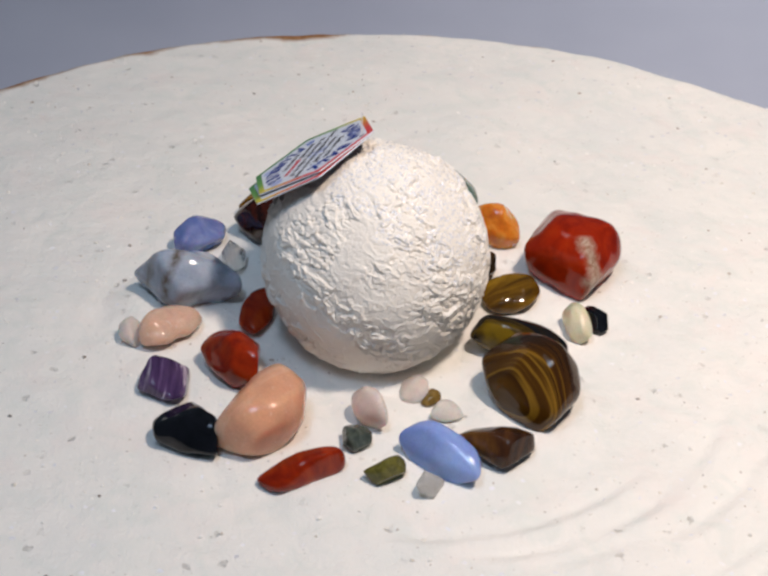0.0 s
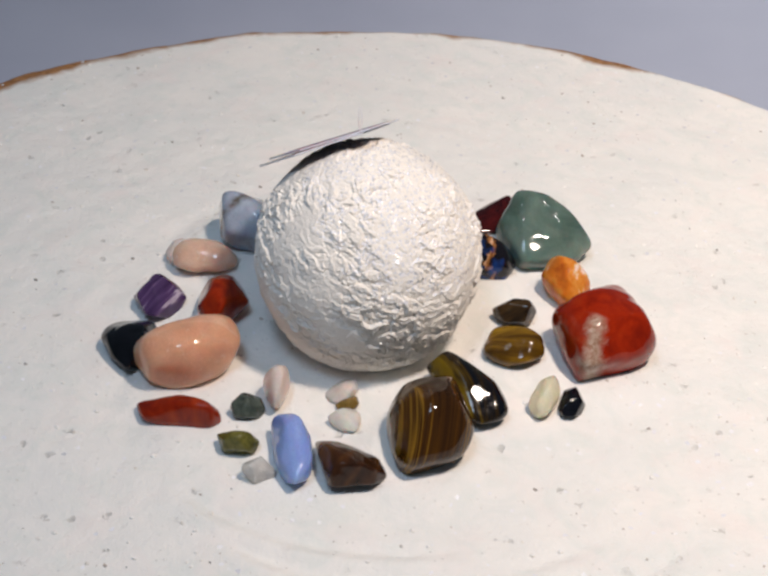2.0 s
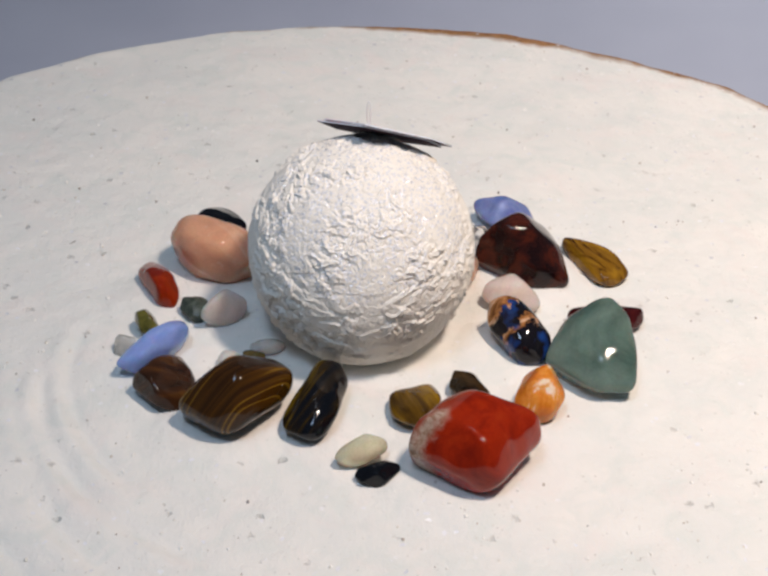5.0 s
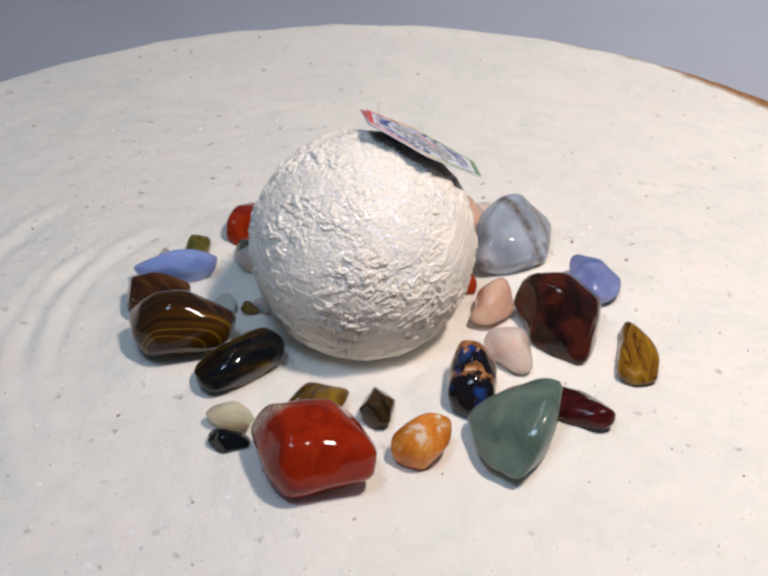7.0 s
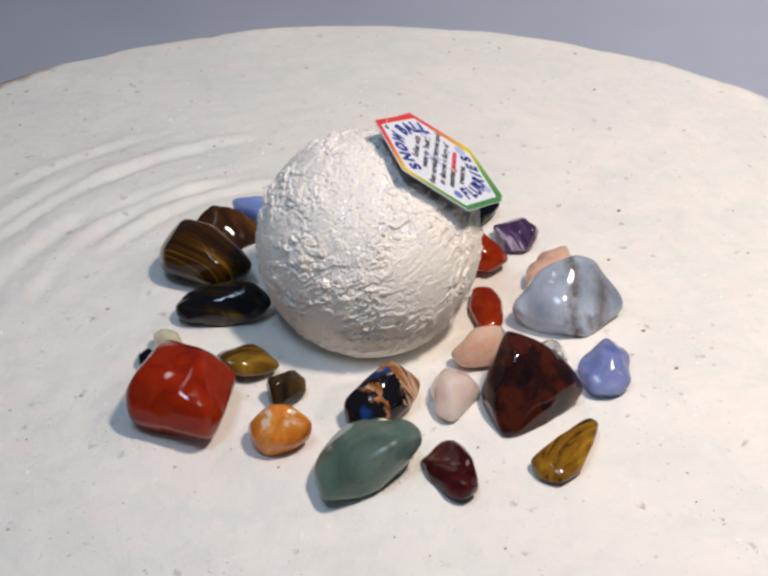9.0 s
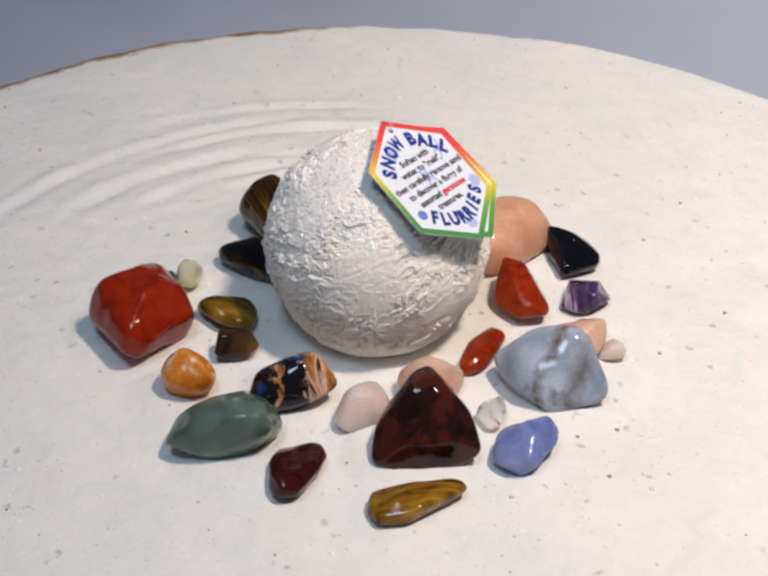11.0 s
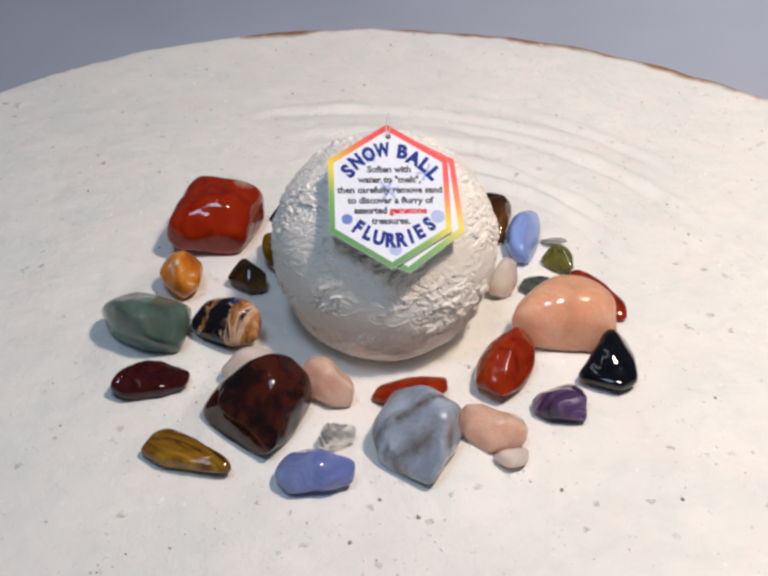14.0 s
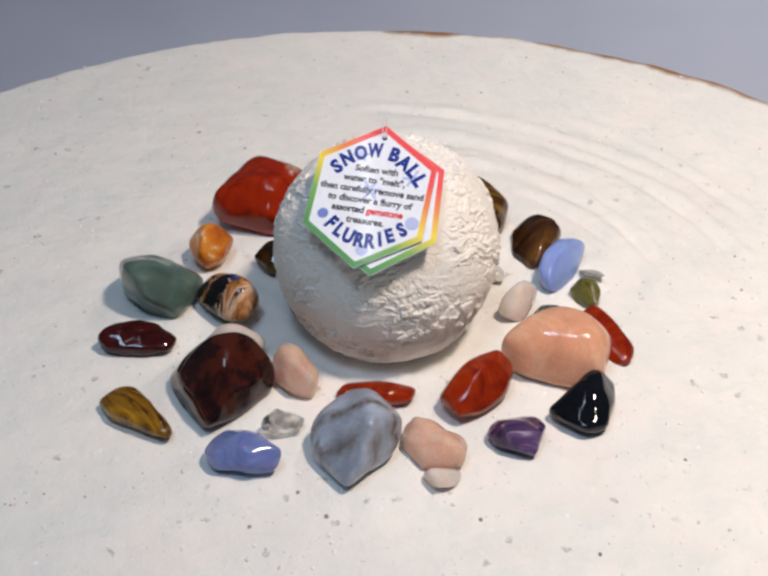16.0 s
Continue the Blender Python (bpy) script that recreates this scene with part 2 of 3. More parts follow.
BOARD, PLASTER, CLOTH, GRAINS = mat_board(), mat_plaster(), mat_tabletop(), mat_grains()
PAPER = mat_plain("white_card", (0.78, 0.82, 0.90), 0.6, Specular_IOR_Level=0.2, Coat_Weight=0.35, Coat_Roughness=0.08)
RAINBOW = mat_rainbow()
BLUE_INK = mat_plain("blue_ink", (0.006, 0.03, 0.25), 0.6, Specular_IOR_Level=0.2, Coat_Weight=0.35, Coat_Roughness=0.08)
GREY_INK = mat_plain("dark_grey_ink", (0.07, 0.07, 0.09), 0.6, Specular_IOR_Level=0.2, Coat_Weight=0.35, Coat_Roughness=0.08)
RED_INK = mat_plain("red_ink", (0.65, 0.04, 0.06), 0.6, Specular_IOR_Level=0.2, Coat_Weight=0.35, Coat_Roughness=0.08)
PALE_INK = mat_plain("pale_blue_ink", (0.45, 0.52, 0.80), 0.6, Specular_IOR_Level=0.2, Coat_Weight=0.35, Coat_Roughness=0.08)
MID_INK = mat_plain("mid_blue_ink", (0.16, 0.24, 0.60), 0.6, Specular_IOR_Level=0.2, Coat_Weight=0.35, Coat_Roughness=0.08)
CARD_BACK = mat_plain("dark_card_back", (0.06, 0.03, 0.04), 0.8, Specular_IOR_Level=0.2)
FILAMENT = mat_plain("white_nylon", (0.90, 0.90, 0.92), 0.3)

JASPER, OPAL, AGATE = mat_red_jasper(), mat_opal(), mat_agate()
TIGER = mat_banded("golden_tiger_eye", 0.15, 0.004, 131, ((0.36, (0.006, 0.003, 0.002)), (0.45, (0.030, 0.012, 0.003)), (0.51, (0.065, 0.026, 0.003)), (0.535, (0.22, 0.115, 0.013)), (0.56, (0.035, 0.013, 0.002)), (0.64, (0.075, 0.032, 0.003)), (0.69, (0.24, 0.135, 0.018))), rough=0.05, warp=0.0, dip=0.25)
TIGER_BLUE = mat_banded("dark_blue_gold_tiger_eye", 0.24, 0.03, 150, ((0.44, (0.004, 0.005, 0.008)), (0.56, (0.020, 0.012, 0.004)), (0.68, (0.15, 0.095, 0.006))))
TIGER_SMALL = mat_banded("brown_tiger_eye", 0.22, 0.05, 20, ((0.32, (0.030, 0.014, 0.003)), (0.52, (0.12, 0.060, 0.006)), (0.70, (0.28, 0.16, 0.012))))
CHOC = mat_banded("chocolate_tiger_eye", 0.25, 0.06, 60, ((0.35, (0.012, 0.008, 0.005)), (0.58, (0.05, 0.028, 0.010)), (0.72, (0.14, 0.07, 0.012))))
GOLD_EYE = mat_banded("honey_tiger_eye", 0.30, 0.07, 30, ((0.36, (0.022, 0.010, 0.003)), (0.44, (0.15, 0.065, 0.006)), (0.70, (0.36, 0.19, 0.015))), warp=1.4)
MAHOGANY = mat_banded("mahogany_tiger_eye", 0.18, 0.05, 100, ((0.32, (0.013, 0.006, 0.004)), (0.52, (0.048, 0.018, 0.007)), (0.72, (0.13, 0.055, 0.012))), warp=0.5)
BROWN = mat_mottled("dark_brown_agate", 0.11, ((0.36, (0.006, 0.003, 0.004)), (0.49, (0.022, 0.006, 0.005)), (0.57, (0.062, 0.012, 0.006)), (0.66, (0.040, 0.009, 0.006)), (0.74, (0.13, 0.048, 0.018))), warp=0.3, rough=0.06)
GARNET = mat_mottled("dark_red_garnet", 0.2, ((0.3, (0.018, 0.003, 0.004)), (0.7, (0.065, 0.007, 0.007))))
CARNELIAN = mat_mottled("red_carnelian", 0.12, ((0.3, (0.17, 0.009, 0.002)), (0.5, (0.30, 0.024, 0.003)), (0.75, (0.42, 0.055, 0.008))), Subsurface_Weight=0.25, Subsurface_Scale=0.003, Transmission_Weight=0.12)
ORANGE = mat_mottled("orange_carnelian", 0.085, ((0.33, (0.40, 0.09, 0.012)), (0.45, (0.68, 0.21, 0.02)), (0.52, (0.78, 0.33, 0.06)), (0.57, (0.92, 0.76, 0.62))), warp=0.4, Subsurface_Weight=0.5, Subsurface_Scale=0.005, Transmission_Weight=0.15)
PEACH = mat_veiled("peach_quartz", (0.87, 0.46, 0.29), (0.93, 0.68, 0.54), 40, 0.22, 0.012)
ROSE = mat_veiled("rose_quartz", (0.98, 0.61, 0.47), (0.98, 0.86, 0.78), 70, 0.30, 0.012, 0.07)
PALE_ROSE = mat_veiled("pale_rose_quartz", (0.98, 0.78, 0.71), (0.98, 0.92, 0.89), 20, 0.30, 0.010, 0.07)
BLUE = mat_banded("blue_lace_agate", 0.25, 0.05, 141, ((0.3, (0.20, 0.30, 0.70)), (0.7, (0.34, 0.46, 0.82))), Subsurface_Weight=0.4, Subsurface_Scale=0.004, Transmission_Weight=0.12)
BLUE_DEEP = mat_mottled("blue_chalcedony", 0.12, ((0.3, (0.14, 0.19, 0.50)), (0.7, (0.32, 0.38, 0.66))), Transmission_Weight=0.25, Subsurface_Weight=0.4, Subsurface_Scale=0.003)
GREEN = mat_mottled("green_aventurine", 0.08, ((0.3, (0.055, 0.095, 0.080)), (0.7, (0.15, 0.215, 0.185))), warp=0.6, rough=0.08, Subsurface_Weight=0.45, Subsurface_Scale=0.004)
DARK_GREEN = mat_mottled("moss_agate", 0.25, ((0.3, (0.025, 0.035, 0.030)), (0.7, (0.10, 0.12, 0.10))))
OLIVE = mat_mottled("olive_unakite", 0.22, ((0.3, (0.05, 0.05, 0.012)), (0.7, (0.20, 0.18, 0.04))))
AMETHYST = mat_banded("banded_amethyst", 0.20, 0.02, 95, ((0.36, (0.030, 0.014, 0.055)), (0.50, (0.10, 0.055, 0.15)), (0.53, (0.17, 0.11, 0.23)), (0.555, (0.60, 0.52, 0.63)), (0.61, (0.14, 0.08, 0.19))), rough=0.05, warp=0.3, Transmission_Weight=0.2)
BLACK = mat_mottled("black_onyx", 0.2, ((0.3, (0.002, 0.0025, 0.004)), (0.7, (0.006, 0.007, 0.011))), rough=0.04)
CREAM = mat_veiled("cream_citrine", (0.98, 0.89, 0.66), (0.98, 0.97, 0.94), 110, 0.45, 0.008, 0.08)
AMBER = mat_mottled("amber_brown_chip", 0.25, ((0.3, (0.10, 0.06, 0.012)), (0.7, (0.30, 0.19, 0.05))))
WHITE = mat_veiled("milky_quartz", (0.90, 0.86, 0.80), (0.94, 0.92, 0.88), 60, 0.3, 0.005, 0.08)
CLEAR = mat_glassy("clear_quartz", (1.0, 1.0, 0.99), 0.015, 1.0)
GREY_CLEAR = mat_glassy("greyish_quartz", (0.70, 0.69, 0.66), 0.12, 0.55)


# ---- helpers for meshes ----
def link(name, bm, material, parent=None, smooth=True):
    me = bpy.data.meshes.new(name)
    bm.to_mesh(me)
    bm.free()
    for poly in me.polygons:
        poly.use_smooth = smooth
    me.materials.append(material)
    ob = new(name, me)
    ob.parent = parent
    return ob


def part(name, bm, material, parent, label="", smooth=False):
    return tagged(link(name, bm, material, parent, smooth), label)


def step(v, low, high):
    f = min(1.0, max(0.0, (v - low) / (high - low)))
    return f * f * (3 - 2 * f)


# ---- tabletop and board ----
def tabletop():
    bm = bmesh.new()
    n = 24
    for i in range(n + 1):
        for j in range(n + 1):
            bm.verts.new((-3 + 6 * i / n, -3 + 6 * j / n, -0.030 + 0.0005 * noise.noise((i * 0.7, j * 0.7, 0))))
    bm.verts.ensure_lookup_table()
    for i in range(n):
        for j in range(n):
            a = i * (n + 1) + j
            bm.faces.new([bm.verts[a], bm.verts[a + n + 1], bm.verts[a + n + 2], bm.verts[a + 1]])
    tagged(link("tabletop", bm, CLOTH), "plain grey-lavender matt tabletop under the white board", "tabletop", kind="structure")


# sweeps of a finger in the sand: radius, first and last bearing, half width and depth
STROKES = ((0.074, -95, -38, 0.0023, 0.0012), (0.082, -82, -18, 0.0026, 0.0013), (0.090, -88, -46, 0.0022, 0.0009), (0.097, -70, -8, 0.0028, 0.0013),
           (0.107, -92, -28, 0.0026, 0.0011), (0.117, -62, -2, 0.0026, 0.0009), (0.126, -78, -34, 0.0022, 0.0007))


def board_height(x, y, r, a):
    """Gentle lumps all over, and swept arcs outside the stones on one side."""
    z = 0.0010 * noise.noise((x * 18, y * 18, 3)) + 0.0004 * noise.noise((x * 55, y * 55, 8)) + 0.0003 * noise.noise((x * 150, y * 150, 4))
    d, way = math.hypot(x - 0.006, y + 0.006), math.degrees(math.atan2(y + 0.006, x - 0.006))
    if d > 0.065:
        for r0, first, last, wide, deep in STROKES:
            if first < way < last:
                fade = min(1.0, (way - first) / 12, (last - way) / 12)
                u = (d - r0 - 0.00012 * (way - first) - 0.004 * noise.noise((x * 12, y * 12, r0 * 300))) / wide
                deep *= fade * (0.75 + 0.9 * noise.noise((x * 45, y * 45, r0 * 500)))
                z += deep * (0.7 * math.exp(-(u - 1.7) ** 2) - math.exp(-u * u))
    # sand pushed up round the ball and the stones
    bank = 0.0
    if d < 0.1:
        for bx, by, br, high in banks:
            away = math.hypot(x - bx, y - by) - br
            if away < 0.013:
                bank = max(bank, high * (1.0 - step(away, 0.0, 0.013)))
    z += bank
    return z


def board():
    bm = bmesh.new()
    seg, rings = 420, 200
    rows = []
    centre = bm.verts.new((0, 0, board_height(0, 0, 0, 0)))
    edge = [0.2026 + 0.0044 * math.cos(i * 2 * math.pi / seg - 4.1) + 0.0014 * noise.noise((3 * math.cos(i * 2 * math.pi / seg), 3 * math.sin(i * 2 * math.pi / seg), 5))
            + 0.0012 * noise.noise((14 * math.cos(i * 2 * math.pi / seg), 14 * math.sin(i * 2 * math.pi / seg), 9)) for i in range(seg)]
    for k in range(1, rings + 1):
        row = []
        for i in range(seg):
            a = i * 2 * math.pi / seg
            r = edge[i] * k / rings
            x, y = r * math.cos(a), r * math.sin(a)
            z = board_height(x, y, r, a)
            z -= 0.0016 * max(0.0, (r - edge[i] + 0.004) / 0.004) ** 2
            row.append(bm.verts.new((x, y, z)))
        rows.append(row)
    for out, z in ((0.0012, -0.004), (0.0010, -0.012), (0.0, -0.024), (-0.004, -0.0298)):
        rows.append([bm.verts.new(((edge[i] + out + 0.0006 * noise.noise((i * 0.3, z * 200, 2))) * math.cos(i * 2 * math.pi / seg),
                                   (edge[i] + out) * math.sin(i * 2 * math.pi / seg), z)) for i in range(seg)])
    for i in range(seg):
        j = (i + 1) % seg
        bm.faces.new((centre, rows[0][i], rows[0][j]))
        for a, b in zip(rows, rows[1:]):
            bm.faces.new((a[i], b[i], b[j], a[j]))
    bm.faces.new(list(reversed(rows[-1])))
    ob = link("round_board", bm, BOARD)
    turning.append(tagged(ob, "round wooden board covered with white sand, brown edge bare in places", "board"))


def sand_grains():
    """Loose coarse grains and crumbs of sand strewn over the board."""
    rnd = random.Random(5)
    base = bmesh.new()
    bmesh.ops.create_icosphere(base, subdivisions=1, radius=1.0)
    base.verts.index_update()
    shape, tris = [v.co.copy() for v in base.verts], [[v.index for v in f.verts] for f in base.faces]
    base.free()
    verts, faces = [], []
    while len(faces) < 2600 * len(tris):
        a, r = rnd.uniform(0, 2 * math.pi), 0.197 * math.sqrt(rnd.random())
        x, y = r * math.cos(a), r * math.sin(a)
        if noise.noise((x * 24, y * 24, 2)) + rnd.uniform(-0.5, 0.5) < 0:
            continue
        size = (0.18 + 0.42 * rnd.random() ** 4) * MM
        flat, first = rnd.uniform(0.5, 0.9), len(verts)
        for co in shape:
            k = size * rnd.uniform(0.75, 1.25)
            verts.append((x + co.x * k * 1.3, y + co.y * k, board_height(x, y, r, a) + (co.z * flat + 0.25) * k))
        faces += [[first + i for i in t] for t in tris]
    me = bpy.data.meshes.new("sand_grains")
    me.from_pydata(verts, [], faces)
    me.materials.append(GRAINS)
    ob = new("sand_grains", me)
    turning.append(tagged(ob, "loose coarse white and grey grains strewn on the sand", "sand", kind="stuff"))


# ---- the white ball ----
def ball():
    bm = bmesh.new()
    bmesh.ops.create_icosphere(bm, subdivisions=9, radius=1.0)
    for v in bm.verts:
        n = v.co.normalized()
        p = n * 30.7
        warp = p + 1.6 * noise.noise_vector(p * 0.22)
        drawn = Vector((warp.x * 0.8, warp.y * 0.8, warp.z * 1.25 + 0.45 * warp.x))
        rough = step(noise.noise(p * 0.075 + Vector((1, 8, 5))), -0.24, 0.16)
        coarse = step(noise.noise(drawn * 0.26 + Vector((3, 1, 7))), 0.03, 0.09)
        flaky = step(noise.noise(drawn * 0.52 + Vector((9, 2, 4))), 0.05, 0.13)
        scale = step(noise.noise(drawn * 0.85 + Vector((2, 6, 3))), 0.10, 0.20)
        ridge = max(0.0, 1 - 5.0 * abs(noise.noise(drawn * 0.40 + Vector((5, 5, 1)))))
        pit = step(noise.noise(p * 0.75 + Vector((7, 3, 2))), 0.36, 0.52)
        bare = min(1.0, max(0.30, (n.z + 0.90) / 0.35)) * (0.22 + 0.78 * rough)
        bare *= 1 - 0.25 * max(0.0, n.x * -0.8 + n.y * 0.26 + 0.35 * n.z)
        d = (0.70 * coarse + 0.58 * flaky + 0.24 * scale + 0.10 * ridge - 0.65 * pit + 0.16 * noise.noise(p * 1.3) + 0.16 * noise.noise(p * 2.4) - 0.56) * bare * 0.76 + 0.35 * noise.noise(p * 0.09)
        v.co = n * (30.5 + d + 1.5 * step(-n.z, 0.35, 0.85))
        v.co.z = max(v.co.z, -27.6 + 0.15 * noise.noise(p * 0.5))
    for v in bm.verts:
        v.co *= MM
    ob = link("white_ball", bm, PLASTER)
    ob.matrix_basis = pose(0.0004, -0.0035, 0.0276)
    turning.append(tagged(ob, "rough white plaster-like ball with flaky crust and glitter", "ball"))


# ---- polished stones ----
def closed_curve(values, s):
    """A closed smooth curve through a few values."""
    n = len(values)
    j, f = int(s * n), s * n - int(s * n)
    a, b, c, d = (values[(j + k) % n] for k in (-1, 0, 1, 2))
    return b + 0.5 * f * (c - a + f * (2 * a - 5 * b + 4 * c - d + f * (3 * (b - c) + d - a)))


def sphere_directions():
    bm = bmesh.new()
    bmesh.ops.create_icosphere(bm, subdivisions=4, radius=1.0)
    d = np.array([v.co for v in bm.verts])
    bm.free()
    return d / np.linalg.norm(d, axis=1)[:, None]


DIRECTIONS = sphere_directions()
FIRST = ((0, 0, 1), (0, 0, -1), (1, 0, 0), (-0.5, 0.86, 0), (-0.5, -0.86, 0), (0.5, 0.5, 0.5))


def blunt(ways, normals, reach, sharp):
    """How far a body bounded by these flats goes along each way; the lower sharp, the rounder its edges."""
    near = np.clip(ways @ normals.T / reach, 0, None)
    top = near.max(1)
    return 1 / (top * ((near / top[:, None]) ** sharp).sum(1) ** (1 / sharp))


def stone(name, label, material, at, sizes, turn, lean, sink, power, bulge, lumps=0.03, facets=19, sharp=11.5, cuts=()):
    """A tumbled stone in millimetres: height and two half widths, its turn, how far its top leans, how high its girth lies, how blunt it is,
    the bulges of its outline, how crisp its edges are, and flats cut deeper (azimuth, height, share of its reach).
    It is worn to a few rounded flats."""
    h, wide, deep = sizes
    bm = bmesh.new()
    seg, rings = 40, 15
    off = Vector((at[0] * 0.37, at[1] * 0.41, h))
    logs = [math.log(b) for b in bulge]
    ca, sa = math.cos(radians(turn)), math.sin(radians(turn))
    size = (wide + deep + h) / 3
    points = []
    for k in range(rings):
        v = -math.cos(math.pi * (k + 0.5) / rings)
        shrink = (1 - abs(v) ** power) ** (1 / power)
        for i in range(seg):
            p = i / seg * 2 * math.pi
            m = math.exp(closed_curve(logs, i / seg)) * shrink
            x, y = wide * m * math.cos(p), deep * m * math.sin(p)
            points.append(Vector((x * ca - y * sa + lean[0] * v * h / 2, x * sa + y * ca + lean[1] * v * h / 2, h * 0.5 * v)))
    core = np.array(points)
    mid = (core.max(0) + core.min(0)) / 2
    core = core - mid
    reach = (DIRECTIONS @ core.T).max(1) * 0.997
    # worn flats: each new one is cut where the body still sticks out most
    flats = []
    for n in range(facets):
        shape = blunt(DIRECTIONS, DIRECTIONS[flats], reach[flats], 60.0) if n > 5 else np.full(len(DIRECTIONS), 9e9)
        over = (DIRECTIONS @ (DIRECTIONS * shape[:, None]).T).max(1) / reach if n > 5 else (DIRECTIONS @ np.array(FIRST[n]))
        flats.append(int(np.argmax(over)))
    bmesh.ops.create_icosphere(bm, subdivisions=6 if size > 9 else 5, radius=1.0)
    ways = np.array([v.co for v in bm.verts]) * np.ptp(core, axis=0)
    ways /= np.linalg.norm(ways, axis=1)[:, None]
    faces, deep_at = DIRECTIONS[flats], reach[flats]
    for az, el, share in cuts:
        way = np.array([math.cos(radians(az)) * math.cos(radians(el)), math.sin(radians(az)) * math.cos(radians(el)), math.sin(radians(el))])
        faces = np.vstack([faces, way])
        deep_at = np.append(deep_at, (core @ way).max() * share)
    far = blunt(ways, faces, deep_at, sharp)
    for v, way, r in zip(bm.verts, ways, far):
        q = Vector(way) * r
        q += Vector(way) * size * (lumps * noise.noise(q / size * 1.3 + off) + 0.016 * noise.noise(q / size * 3.2 + off))
        q.x, q.y = q.x * 0.975, q.y * 0.975
        v.co = (q + Vector(mid) + Vector((0, 0, h * sink + 0.1))) * MM
    ob = link(name, bm, material)
    ob.matrix_basis = pose(at[0] * MM, at[1] * MM, 0)
    banks.append((at[0] * MM, at[1] * MM, 0.45 * (wide + deep) * MM, (0.125 * h - 0.2) * MM))
    turning.append(tagged(ob, label, "gemstone", "stones round the ball"))
    return ob


def stones():
    stone("jasper_stone", "large polished brick-red jasper with a grey band", JASPER, (58.96, 21.39), (21.44, 13.36, 12.87), 138, (-0.02, 0.03), 0.46, 2.0, (1.16, 1.12, 0.79, 0.82, 0.9, 0.66, 0.8, 1.25, 1.16, 1.62), 0.05, sharp=14)
    stone("onyx_chip", "small shiny black chip beside a cream chip", BLACK, (63.31, 1.78), (6, 5.2, 3.2), 106, (0, 0), 0.42, 1.6, (0.94, 1.29, 1.05, 0.98, 1.18, 0.9, 0.89, 0.83, 0.76, 0.81), sharp=22, facets=13)
    stone("citrine_chip", "small pale cream-yellow translucent chip", CREAM, (57.32, -2.49), (9.75, 4.48, 4.8), 357, (0.05, 0.44), 0.46, 1.6, (0.79, 0.8, 0.96, 1.37, 1.16, 0.81, 0.85, 1, 1.29, 1.04), sharp=12)
    stone("tiger_eye_stone", "flat brown-gold wedge of polished tiger eye", TIGER_SMALL, (40.95, 11.23), (9.73, 8.39, 7.21), 45, (0.6, 0.51), 0.46, 1.6, (0.68, 0.64, 0.99, 1.65, 1.17, 1.13, 0.85, 0.92, 0.75, 0.99), 0.06, facets=26, sharp=9)
    stone("tiger_eye_chip", "small dark brown polished tiger eye chip", CHOC, (31.34, 25.51), (9.21, 5.9, 4.1), 45, (0.24, -0.01), 0.46, 1.6, (0.98, 0.94, 0.86, 1.1, 1.08, 0.99, 0.92, 1.02, 1.07, 0.89), sharp=20, facets=14)
    stone("tiger_eye_stone", "long dark blue-black tiger eye with gold streaks", TIGER_BLUE, (39.86, -13.97), (13.95, 12.36, 7.09), 156, (-0.55, 0.14), 0.45, 1.6, (1.03, 1.14, 0.86, 0.77, 1.01, 0.94, 1.24, 1.04, 0.82, 1.01), 0.04)
    stone("tiger_eye_stone", "large golden-brown striped tiger eye, highly polished", TIGER, (42.41, -38.48), (22.69, 12.26, 11.08), 139, (0.21, 0.23), 0.42, 1.6, (1.36, 0.99, 0.71, 0.66, 0.92, 0.8, 0.88, 1.17, 1.19, 1.61))
    stone("tiger_eye_stone", "dark mahogany-brown polished stone beside the blue agate", MAHOGANY, (31.64, -53.45), (12.75, 6.92, 8.97), 94, (0.16, -0.59), 0.36, 1.6, (0.83, 0.97, 1.27, 0.96, 0.88, 1.22, 0.99, 1, 1.07, 0.86), sharp=17)
    stone("agate_stone", "long smooth pale blue lace agate", BLUE, (15.71, -57.54), (12.57, 11.36, 4.38), 141, (0.22, 0.17), 0.43, 2.0, (0.81, 0.91, 0.73, 0.86, 1.18, 1.18, 1.23, 1.17, 1.07, 0.98))
    flake = stone("quartz_chip", "tiny greyish see-through quartz flake leaning in the sand", GREY_CLEAR, (14.4, -67.3), (1.6, 3.3, 3.7), 20, (0, 0), 0.0, 1.6, (0.8, 1.3, 0.9, 0.75, 0.95, 0.92, 1.3, 0.9, 0.93, 0.89), sharp=20, facets=13)
    flake.matrix_basis = pose(0.0144, -0.0673, 0.0033, 0, 40, -28.6)
    stone("unakite_chip", "small olive-green mottled chip", OLIVE, (4.21, -63.2), (8.05, 4.91, 3.06), 30, (0.13, -0.28), 0.46, 1.6, (1.03, 1.12, 0.98, 1.05, 1.21, 0.89, 0.93, 0.79, 0.85, 0.96), sharp=20, facets=14)
    stone("moss_agate_chip", "small dark green-grey polished chip", DARK_GREEN, (-4.16, -51.26), (6.21, 4.22, 3.43), 74, (-0.26, -0.06), 0.46, 1.6, (1.26, 1.23, 1.04, 0.87, 0.72, 0.82, 0.75, 0.82, 1.21, 1.35), sharp=20, facets=14)
    stone("carnelian_stone", "long flat red carnelian with rounded ends", CARNELIAN, (-11.62, -60.8), (12.5, 10.49, 3.95), 27, (0.24, -0.05), 0.21, 1.6, (0.56, 0.68, 0.93, 1.47, 1.69, 1.52, 1.38, 0.91, 0.78, 0.66))
